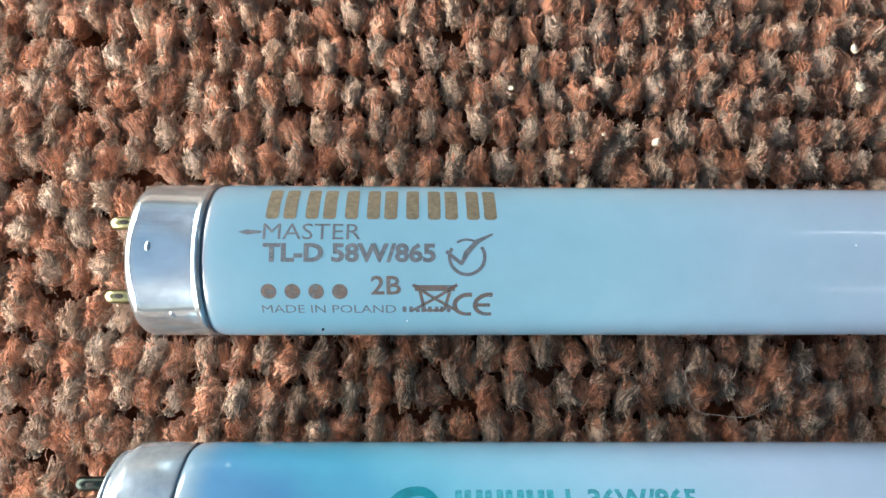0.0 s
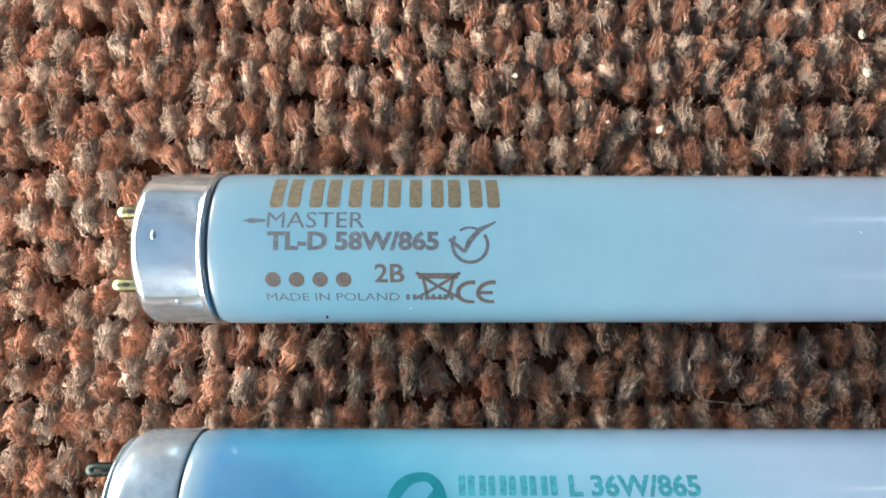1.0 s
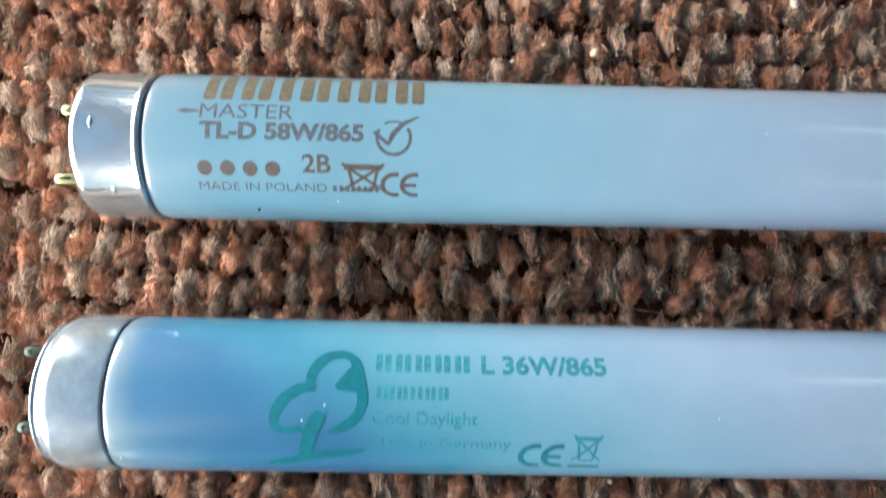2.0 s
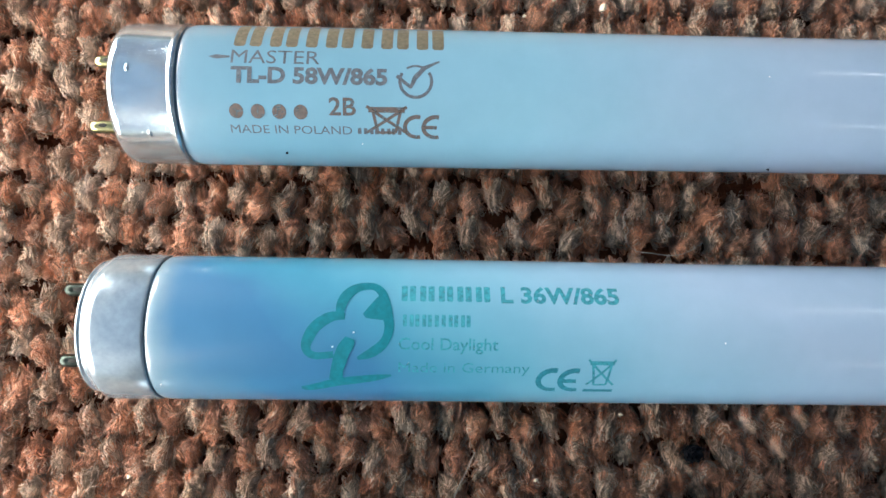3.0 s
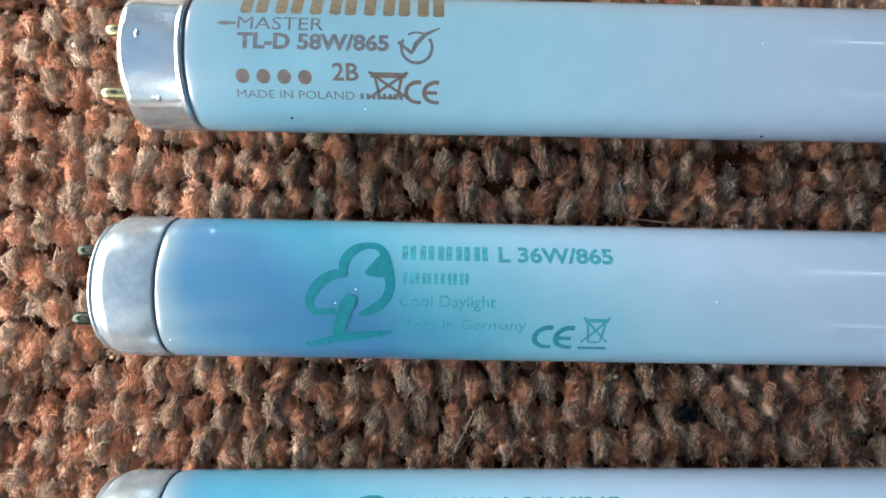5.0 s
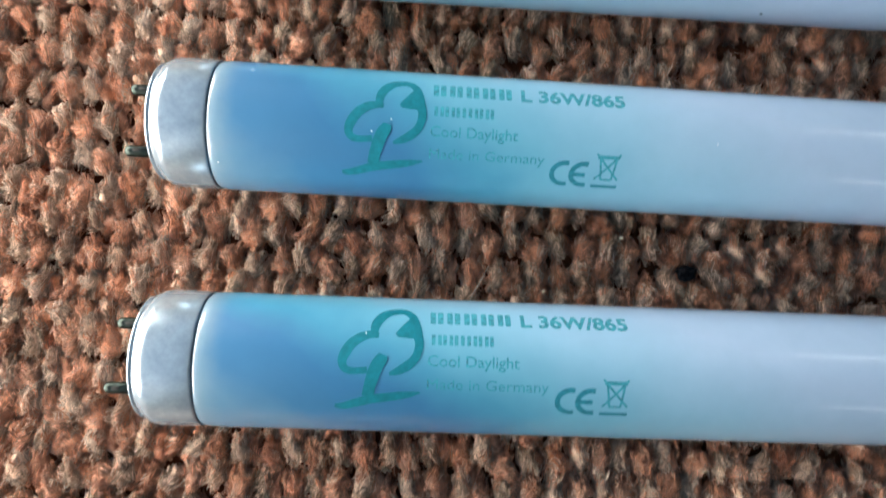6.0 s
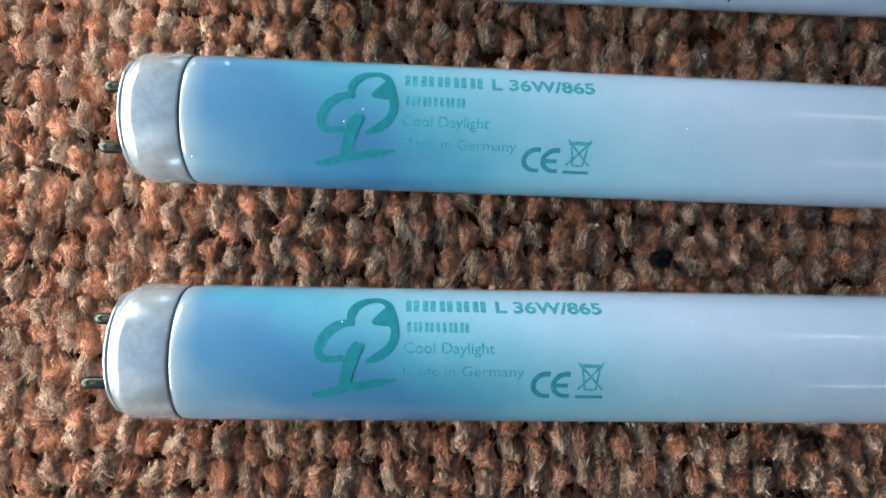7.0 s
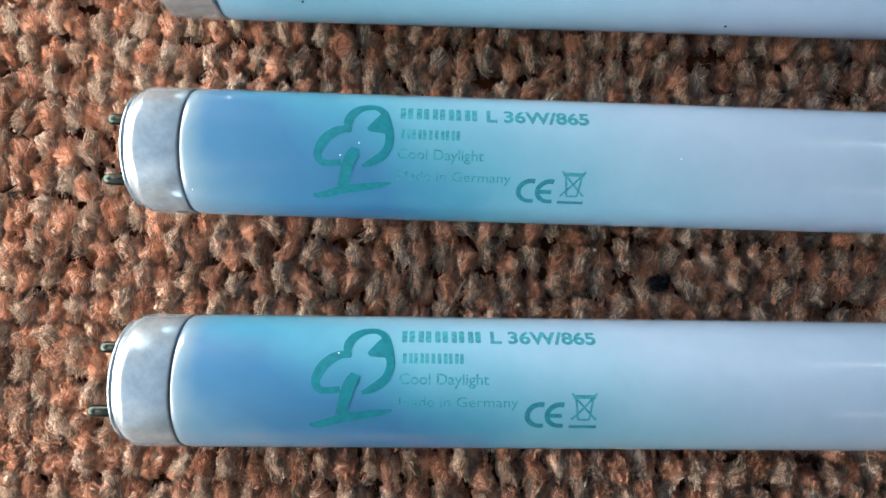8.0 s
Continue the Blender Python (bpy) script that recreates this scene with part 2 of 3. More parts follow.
def window(name, across, span, heights, label, depth=(1.76, 1.82)):
    """A fixed window in the opening: frame of four bars and a pane. across: 'x' or 'y' wall."""
    root = tagged(new(name), label, "window", kind="structure")
    (a0, a1), (z0, z1), w = span, heights, 0.04 if heights[1] - heights[0] > 0.5 else 0.012
    def put(bm, p0, p1, q0, q1, d0, d1):
        if across == "x":
            box(bm, d0, d1, p0, p1, q0, q1)
        else:
            box(bm, p0, p1, d0, d1, q0, q1)
    d0, d1 = (-0.39, -0.33) if across == "x" else depth
    for bar in ((a0, a0 + w, z0, z1), (a1 - w, a1, z0, z1), (a0 + w, a1 - w, z0, z0 + w), (a0 + w, a1 - w, z1 - w, z1)):
        bm = bmesh.new()
        put(bm, *bar, d0, d1)
        part("window_frame", bm, WOOD, root)
    bm = bmesh.new()
    middle = (d0 + d1) / 2
    put(bm, a0 + w, a1 - w, z0 + w, z1 - w, middle - 0.003, middle + 0.003)
    part("pane", bm, PANE, root).visible_shadow = False


# unseen door, added to go with the two west lamps
window("window_1", "x", (-1.0, 1.4), (0.01, 2.25), "added wide white-framed glazed door with clear glass, out of view")
window("window_2", "y", (-0.23, 1.2), (0.7, 2.0), "added wide white-framed window with clear glass, out of view")
window("window_3", "y", (1.6, 2.8), (2.08, 2.18), "narrow white-framed strip window")
window("window_4", "y", (1.35, 2.5), (1.34, 1.48), "narrow white-framed strip window", (-1.82, -1.76))


# unseen glazing, added where the overhead fill lamp hangs
def added_roof_glazing():
    root = tagged(new("roof_window"), "wide clear glazing added to the white ceiling, out of view", "window", kind="structure")
    for x0, x1, y0, y1 in ((-0.2, -0.14, -0.3, 1.6), (1.94, 2.0, -0.3, 1.6), (-0.14, 1.94, -0.3, -0.24), (-0.14, 1.94, 1.54, 1.6)):
        bm = bmesh.new()
        box(bm, x0, x1, y0, y1, 2.41, 2.49)
        part("window_frame", bm, WOOD, root)
    bm = bmesh.new()
    box(bm, -0.14, 1.94, -0.24, 1.54, 2.447, 2.453)
    part("pane", bm, PANE, root).visible_shadow = False


added_roof_glazing()


# ---- fluorescent tubes ----
R = 12.9        # radius of the glass, mm
AXIS = 13.0     # height of the axis over the tuft tops, mm


def bend(bm, roll, lift=0.035):
    """Lays a flat print (u along the tube, v round it, mm) onto the glass."""
    vs = [v.co.y for v in bm.verts]
    step = 0.45
    at = math.floor(min(vs) / step) * step + step
    while at < max(vs):
        bmesh.ops.bisect_plane(bm, geom=bm.verts[:] + bm.edges[:] + bm.faces[:], plane_co=(0, at, 0), plane_no=(0, 1, 0))
        at += step
    for v in bm.verts:
        a = v.co.y / R + roll
        r = (R + lift) * MM
        v.co = Vector((v.co.x * MM, r * math.sin(a), AXIS * MM + r * math.cos(a)))
    for f in bm.faces:
        f.smooth = True
    return bm


def lettering(text, x0, x1, v0, v1, bold=0.0):
    """Flat letters that fill the box x0..x1, v0..v1 (cap height), in mm."""
    cu = bpy.data.curves.new("letters", "FONT")
    cu.body, cu.size, cu.offset, cu.resolution_u = text, 1.0, bold, 3
    ob = bpy.data.objects.new("letters", cu)
    me = bpy.data.meshes.new_from_object(ob)
    bm = bmesh.new()
    bm.from_mesh(me)
    bpy.data.objects.remove(ob)
    bpy.data.curves.remove(cu)
    bpy.data.meshes.remove(me)
    xs = [v.co.x for v in bm.verts]
    cap = 0.70
    for v in bm.verts:
        v.co.x = x0 + (v.co.x - min(xs)) / (max(xs) - min(xs)) * (x1 - x0)
        v.co.y = v0 + v.co.y / cap * (v1 - v0)
        v.co.z = 0
    return bm


def poly(bm, points):
    bm.faces.new([bm.verts.new((x, y, 0)) for x, y in points])


def stroke(bm, points, widths):
    """A pen stroke along the points (mm); one width, or one for each point."""
    pts = [Vector((x, y, 0)) for x, y in points]
    ws = widths if isinstance(widths, (list, tuple)) else [widths] * len(pts)
    sides = []
    for i, p in enumerate(pts):
        d = (pts[min(i + 1, len(pts) - 1)] - pts[max(i - 1, 0)]).normalized()
        n = Vector((-d.y, d.x, 0)) * ws[i] / 2
        sides.append((bm.verts.new(p + n), bm.verts.new(p - n)))
    for (a, b), (c, d) in zip(sides, sides[1:]):
        bm.faces.new((a, b, d, c))


def curved(points, widths, steps=5):
    """A smooth curve through the points of a stroke, with its widths."""
    rows = np.array([(*p, w) for p, w in zip(points, widths)])
    rows = np.concatenate([2 * rows[:1] - rows[1:2], rows, 2 * rows[-1:] - rows[-2:-1]])
    out = []
    for a, b, c, d in zip(rows, rows[1:], rows[2:], rows[3:]):
        for t in np.arange(steps) / steps:
            out.append(0.5 * (2 * b + (c - a) * t + (2 * a - 5 * b + 4 * c - d) * t * t + (3 * b - a - 3 * c + d) * t ** 3))
    out.append(rows[-2])
    return [(float(x), float(y)) for x, y, _ in out], [max(0.1, float(w)) for _, _, w in out]


def arc(cx, cy, rx, ry, a0, a1, n=20):
    return [(cx + rx * math.cos(radians(a0 + (a1 - a0) * k / n)), cy + ry * math.sin(radians(a0 + (a1 - a0) * k / n))) for k in range(n + 1)]


def ce_mark(x0, x1, v0, v1, width):
    """The two open rounds of the conformity mark."""
    bm = bmesh.new()
    ry, cy, rx = (v1 - v0 - width) / 2, (v0 + v1) / 2, (x1 - x0) * 0.33
    stroke(bm, arc(x0 + rx + width / 2, cy, rx, ry, 75, 285), width)
    cx = x1 - rx * 0.34
    stroke(bm, arc(cx, cy, rx, ry, 75, 285), width)
    stroke(bm, [(cx - rx, cy), (cx + rx * 0.1, cy)], width * 0.9)
    return bm


def bin_mark(x0, x1, v0, v1, line, filled=False):
    """The struck-out wheeled bin."""
    bm = bmesh.new()
    w, h = x1 - x0, v1 - v0
    stroke(bm, [(x0 + 0.05 * w, v1 - 0.12 * h), (x1 - 0.05 * w, v1 - 0.12 * h)], line * 1.8)
    stroke(bm, [(x0 + 0.15 * w, v1 - 0.12 * h), (x0 + 0.28 * w, v0)], line)
    stroke(bm, [(x1 - 0.15 * w, v1 - 0.12 * h), (x1 - 0.28 * w, v0)], line)
    stroke(bm, [(x0 + 0.28 * w, v0), (x1 - 0.28 * w, v0)], line)
    if filled:
        poly(bm, [(x0 + 0.2 * w, v1 - 0.15 * h), (x0 + 0.3 * w, v0), (x1 - 0.3 * w, v0), (x1 - 0.2 * w, v1 - 0.15 * h)])
        return bm
    stroke(bm, [(x0, v1), (x1, v0)], line)
    stroke(bm, [(x1, v1), (x0, v0)], line)
    return bm


def letter_blocks(root, name, x0, x1, v0, v1, bars, gap, mat, roll):
    """Plain upright bars in place of a brand name or of writing that cannot be read: one or two bars for each letter."""
    step, thin = (x1 - x0 + gap) / sum(b + 0.25 for b in bars), 0.74
    x = x0
    for count in bars:
        for k in range(count):
            bm = bmesh.new()
            left, right = x + k * step, x + k * step + step * thin
            cut = (right - left) * 0.18
            poly(bm, [(left + cut, v0), (right - cut, v0), (right, v0 + cut), (right, v1 - cut), (right - cut, v1), (left + cut, v1), (left, v1 - cut), (left, v0 + cut)])
            part(name, bend(bm, roll), mat, root)
        x += (count + 0.25) * step


def pin(parent, face_x, y, z, mat, roll):
    bm = lathe(bmesh.new(), [(0.3, 1.18), (-6.0, 1.18), (-6.8, 1.12), (-7.3, 0.85), (-7.5, 0.55), (-7.1, 0.45), (-7.1, 0)], 24, (face_x, y, z))
    ob = part("pin", bm, mat, parent)
    # crimp slot on the upper flank of the pin: a black blob paints the hole's shade
    bm = bmesh.new()
    bmesh.ops.create_uvsphere(bm, u_segments=14, v_segments=8, radius=1.0, matrix=pose((face_x - 4.9) * MM, y * MM, (z + 1.0) * MM) @ Matrix.Diagonal((1.0 * MM, 0.42 * MM, 0.3 * MM, 1)))
    for f in bm.faces:
        f.smooth = True
    part("crimp_hole", bm, HOLE_SHADE, ob)
    return ob


CAP_PROFILE = {
    "pale": [(-45.5, 0), (-45.5, 11.3), (-45.42, 11.75), (-45.2, 12.2), (-44.85, 12.55), (-44.4, 12.76), (-43.8, 12.83), (-43.0, 12.85), (-35.0, 12.85), (-34.75, 12.92),
             (-34.5, 13.08), (-34.2, 13.14), (-33.9, 13.1), (-33.7, 12.95), (-33.6, 12.7), (-33.6, 12.2)],
    "blue": [(-47.9, 0), (-47.9, 10.9), (-47.82, 11.35), (-47.62, 11.66), (-47.35, 11.74), (-47.1, 11.62), (-46.9, 11.56), (-46.65, 11.7), (-46.2, 12.08), (-45.7, 12.43),
             (-45.2, 12.68), (-44.75, 12.83), (-44.2, 12.9), (-36.7, 12.9), (-36.4, 12.86), (-36.25, 12.75), (-36.2, 12.5), (-36.2, 12.0)],
}


def cap(root, kind, mirror_at, roll):
    """A pressed aluminium end cap with two contact pins; mirror_at: None at the near end, else the tube's middle in mm."""
    face_x = CAP_PROFILE[kind][0][0]
    bm = lathe(bmesh.new(), CAP_PROFILE[kind], 96, (0, 0, AXIS))
    ob = part("end_cap", bm, CAP_A if kind == "pale" else CAP_B, root, "pressed aluminium end cap")
    bm = lathe(bmesh.new(), [(-0.35, 0), (-0.35, 8.2), (0.0, 8.6)], 48, (face_x, 0, AXIS))
    part("insulating_disc", bm, INSULATOR, ob)
    for side in (1, -1):
        pin(ob, face_x, side * 6.35 * math.cos(roll), AXIS - side * 6.35 * math.sin(roll), PIN_BRASS if kind == "pale" else PIN_DARK, roll)
    if kind == "pale":
        for x, phi, size in ((-41.5, -1.4, 0.6), (-38.8, 50.6, 0.6), (-39.9, 50.0, 0.35)):
            a = radians(phi)
            bm = bmesh.new()
            place = pose(x * MM, -12.75 * math.sin(a) * MM, (AXIS + 12.75 * math.cos(a)) * MM, math.degrees(a))
            bmesh.ops.create_uvsphere(bm, u_segments=16, v_segments=10, radius=size * MM, matrix=place @ Matrix.Diagonal((0.8, 1.3, 0.38, 1)))
            for f in bm.faces:
                f.smooth = True
            part("crimp_dimple", bm, CAP_A, ob)
    if mirror_at is not None:
        turn = Matrix.Translation((2 * mirror_at * MM, 0, 0)) @ Matrix.Rotation(math.pi, 4, "Z")
        for o in (ob, *ob.children_recursive):
            o.data.transform(turn)
    return ob


def print_on(root, name, bm, mat, roll, label="", lift=0.035):
    part(name, bend(bm, roll, lift), mat, root, label)


def fluorescent_tube(kind, coat, y, slope, length, roll_degrees, shift, label):
    roll = radians(roll_degrees)
    root = tagged(new("fluorescent_tube"), label, "fluorescent tube", group="fluorescent tubes on the carpet")
    end = CAP_PROFILE[kind][-1][0]
    face_x = CAP_PROFILE[kind][0][0]
    middle = face_x + length / 2
    far = 2 * middle - end
    profile = [(end - 0.4, 12.0), (end + 0.05, 12.45), (end + 0.3, 12.62), (end + 0.7, 12.75), (end + 1.3, 12.84), (end + 2.2, 12.89), (end + 4.0, R)]
    profile += [(end + 4.0 + (far - end - 8.0) * k / 12, R) for k in range(1, 12)]
    profile += [(far + end - x, r) for x, r in reversed(profile[:7])]
    part("glass", lathe(bmesh.new(), profile, 128, (0, 0, AXIS)), coat, root, "white coated glass tube with bluish light painted in")
    part("sealing_ring", lathe(bmesh.new(), [(end - 0.2, 12.0), (end - 0.1, 12.45), (end + 0.1, 12.4), (end + 0.15, 12.0)], 96, (0, 0, AXIS)), CEMENT, root)
    cap(root, kind, None, roll)
    cap(root, kind, middle, roll)
    if kind == "pale":
        letter_blocks(root, "printed_block", -24.0, 12.4, 5.0, 12.4, [2, 2, 1, 2, 1, 2, 2], 1.6, INK_GOLD, roll)
        print_on(root, "printed_text", lettering("MASTER", -24.1, -8.9, 1.5, 4.2), INK_GREY, roll)
        print_on(root, "printed_text", lettering("TL-D 58W/865", -24.0, 2.8, -1.9, 0.8, 0.04), INK_GREY, roll)
        print_on(root, "printed_text", lettering("2B", -7.3, -2.6, -7.2, -4.2, 0.02), INK_BROWN, roll)
        print_on(root, "printed_text", lettering("MADE IN POLAND", -24.5, -3.4, -10.8, -9.2), INK_GREY, roll)
        letter_blocks(root, "printed_bar", -2.4, 5.4, -10.7, -9.5, [1, 1, 2, 1, 2, 1], 0.3, INK_GREY, roll)
        bm = bmesh.new()
        poly(bm, [(-28.0, 2.65), (-26.6, 3.1), (-24.3, 2.85), (-24.3, 2.5), (-26.6, 2.2)])
        print_on(root, "arrow_mark", bm, INK_GREY, roll)
        for k in range(4):
            bm = bmesh.new()
            poly(bm, arc(-23.2 + 3.68 * k, -6.8, 1.22, 1.3, 0, 345, 23))
            print_on(root, "printed_dot", bm, INK_BROWN, roll)
        bm = bmesh.new()
        stroke(bm, arc(7.7, -1.2, 2.75, 2.75, 150, 395), 0.55)
        stroke(bm, arc(7.7, -1.2, 2.75, 2.75, 60, 125), 0.4)
        stroke(bm, [(4.4, -0.3), (5.6, -1.3), (6.9, -2.3)], 0.6)
        stroke(bm, [(6.8, -2.4), (7.6, -0.6), (9.2, 1.2), (11.8, 2.5)], [0.5, 0.9, 0.8, 0.3])
        print_on(root, "tick_mark", bm, INK_GREY, roll)
        print_on(root, "bin_mark", bin_mark(-0.8, 6.2, -10.3, -5.6, 0.55), INK_BROWN, roll)
        print_on(root, "conformity_mark", ce_mark(5.5, 12.0, -11.5, -6.9, 0.75), INK_BROWN, roll)
    else:
        letter_blocks(root, "printed_block", 5.7, 20.7, 4.9, 7.9, [2, 2, 2, 2, 2], 0.6, INK_TEAL_FAINT, roll)
        print_on(root, "printed_text", lettering("L 36W/865", 22.4, 42.5, 4.9, 7.9, 0.035), INK_TEAL_FAINT, roll)
        letter_blocks(root, "printed_bar", 6.0, 17.4, 0.6, 2.6, [1, 2, 2, 1, 1, 2, 2], 0.3, INK_TEAL_FAINT, roll)
        print_on(root, "printed_text", lettering("Cool Daylight", 5.4, 21.9, -3.2, -1.2, 0.012), INK_TEAL_FAINT, roll)
        print_on(root, "printed_text", lettering("Made in Germany", 5.4, 27.3, -7.3, -5.4), INK_TEAL_FAINT, roll)
        print_on(root, "conformity_mark", ce_mark(28.5, 36.0, -11.6, -6.2, 0.95), INK_TEAL_THIN, roll)
        print_on(root, "bin_mark", bin_mark(37.2, 41.8, -9.7, -4.6, 0.4), INK_TEAL_FAINT, roll)
        bm = bmesh.new()
        poly(bm, [(36.9, -11.6), (42.0, -11.6), (42.0, -10.9), (36.9, -10.9)])
        print_on(root, "printed_bar", bm, INK_TEAL_THIN, roll)
        # stylised tree: crown of three lobes, trunk, ground stroke
        bm = bmesh.new()
        stroke(bm, *curved([(-3.5, 2.1), (-5.0, 2.2), (-6.4, 1.8), (-8.2, 0.5), (-9.3, -1.2), (-9.8, -2.7), (-9.4, -3.9), (-8.4, -4.4), (-7.1, -4.4), (-5.3, -4.2)],
                           [1.0, 1.5, 1.8, 1.9, 1.9, 1.6, 1.4, 1.3, 1.2, 1.2]))
        print_on(root, "tree_lobe", bm, INK_TEAL, roll, lift=0.035)
        bm = bmesh.new()
        stroke(bm, *curved([(-4.3, 2.2), (-4.3, 3.6), (-3.9, 5.0), (-3.0, 6.3), (-1.7, 7.3), (-0.1, 7.7), (1.3, 7.5), (2.5, 6.3), (3.0, 4.7), (3.4, 2.8), (3.7, 1.3)],
                           [1.1, 1.6, 1.8, 1.9, 1.7, 1.5, 1.4, 1.5, 1.7, 1.8, 1.6]))
        print_on(root, "tree_lobe", bm, INK_TEAL, roll, lift=0.045)
        bm = bmesh.new()
        stroke(bm, *curved([(3.6, 2.1), (3.8, 0.5), (3.5, -1.0), (2.8, -2.3), (1.7, -3.3), (0.2, -4.2), (-1.4, -4.8)],
                           [1.6, 1.6, 1.5, 1.6, 1.7, 1.4, 0.6]))
        print_on(root, "tree_lobe", bm, INK_TEAL, roll, lift=0.055)
        bm = bmesh.new()
        poly(bm, [(2.5, 6.5), (1.0, 4.7), (-0.6, 2.6), (-0.1, 1.9), (1.5, 1.7), (3.4, 1.6), (3.4, 4.2)])
        print_on(root, "tree_lobe", bm, INK_TEAL, roll, lift=0.065)
        bm = bmesh.new()
        stroke(bm, *curved([(-2.6, -1.4), (-3.0, -2.4), (-3.7, -3.5), (-4.3, -5.3), (-4.8, -7.2), (-5.0, -9.0)],
                           [1.6, 2.3, 2.3, 2.3, 2.1, 2.3]))
        print_on(root, "tree_trunk", bm, INK_TEAL, roll, lift=0.075)
        bm = bmesh.new()
        stroke(bm, *curved([(-10.9, -11.1), (-9.7, -11.2), (-7.9, -10.7), (-5.0, -9.7), (-1.1, -9.0), (1.8, -8.5), (4.2, -8.0)],
                           [0.8, 1.4, 1.7, 1.8, 1.7, 1.3, 0.4]))
        print_on(root, "tree_ground", bm, INK_TEAL, roll, lift=0.085)
    root.matrix_world = pose(shift * MM, (y + slope * shift) * MM, 0, 0, 0, math.degrees(math.atan(slope)))
    return root


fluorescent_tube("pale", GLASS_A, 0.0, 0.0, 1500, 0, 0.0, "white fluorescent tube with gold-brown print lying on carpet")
fluorescent_tube("blue", GLASS_B, -43.62, -0.0068, 1200, -1.0, 0.0, "white fluorescent tube with teal tree print, blue light painted into its end")
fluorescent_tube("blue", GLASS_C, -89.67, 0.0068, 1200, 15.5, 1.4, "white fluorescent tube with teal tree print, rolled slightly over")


# ---- carpet ----
X0, X1, Y0, Y1 = -114.0, 134.0, -166.0, 84.0     # the stretch with modelled tufts, mm
DEPTH = 7.5


def carpet_sheet():
    """One sheet: pile height all round, sunk to the backing where the tufts are modelled."""
    bm = bmesh.new()
    e = 0.0005
    xs = (-0.28, X0 * MM - e, X0 * MM, X1 * MM, X1 * MM + e, 2.9)
    ys = (-1.7, Y0 * MM - e, Y0 * MM, Y1 * MM, Y1 * MM + e, 1.7)
    grid = [[bm.verts.new((x, y, -DEPTH * MM if 1 < i < 4 and 1 < j < 4 else -0.0004)) for j, y in enumerate(ys)] for i, x in enumerate(xs)]
    for i in range(5):
        for j in range(5):
            f = bm.faces.new((grid[i][j], grid[i + 1][j], grid[i + 1][j + 1], grid[i][j + 1]))
            f.material_index = 1 if i == j == 2 else 0
    edge = [e for e in bm.edges if e.is_boundary]
    low = bmesh.ops.extrude_edge_only(bm, edges=edge)["geom"]
    for v in low:
        if isinstance(v, bmesh.types.BMVert):
            v.co.z = -0.011
    ob = part("carpet", bm, (field_material(), backing_material()), None)
    return tagged(ob, "rust and grey-beige loop pile wool carpet", "carpet", kind="structure")


def strand_tube(points, radii):
    """A thin three-sided fibre through the points: vertices and triangles."""
    n = len(points)
    d = np.gradient(points, axis=0)
    d /= np.linalg.norm(d, axis=1)[:, None] + 1e-9
    up = np.array([0.31, 0.17, 0.93])
    a = np.cross(d, up)
    a /= np.linalg.norm(a, axis=1)[:, None] + 1e-9
    b = np.cross(d, a)
    ring = [points + radii[:, None] * (math.cos(t) * a + math.sin(t) * b) for t in (0.0, 2.094, 4.189)]
    v = np.stack(ring, 1).reshape(-1, 3)
    f = []
    for i in range(n - 1):
        for k in range(3):
            p, q = i * 3 + k, i * 3 + (k + 1) % 3
            f += [(p, q, q + 3), (p, q + 3, p + 3)]
    return v, np.array(f)


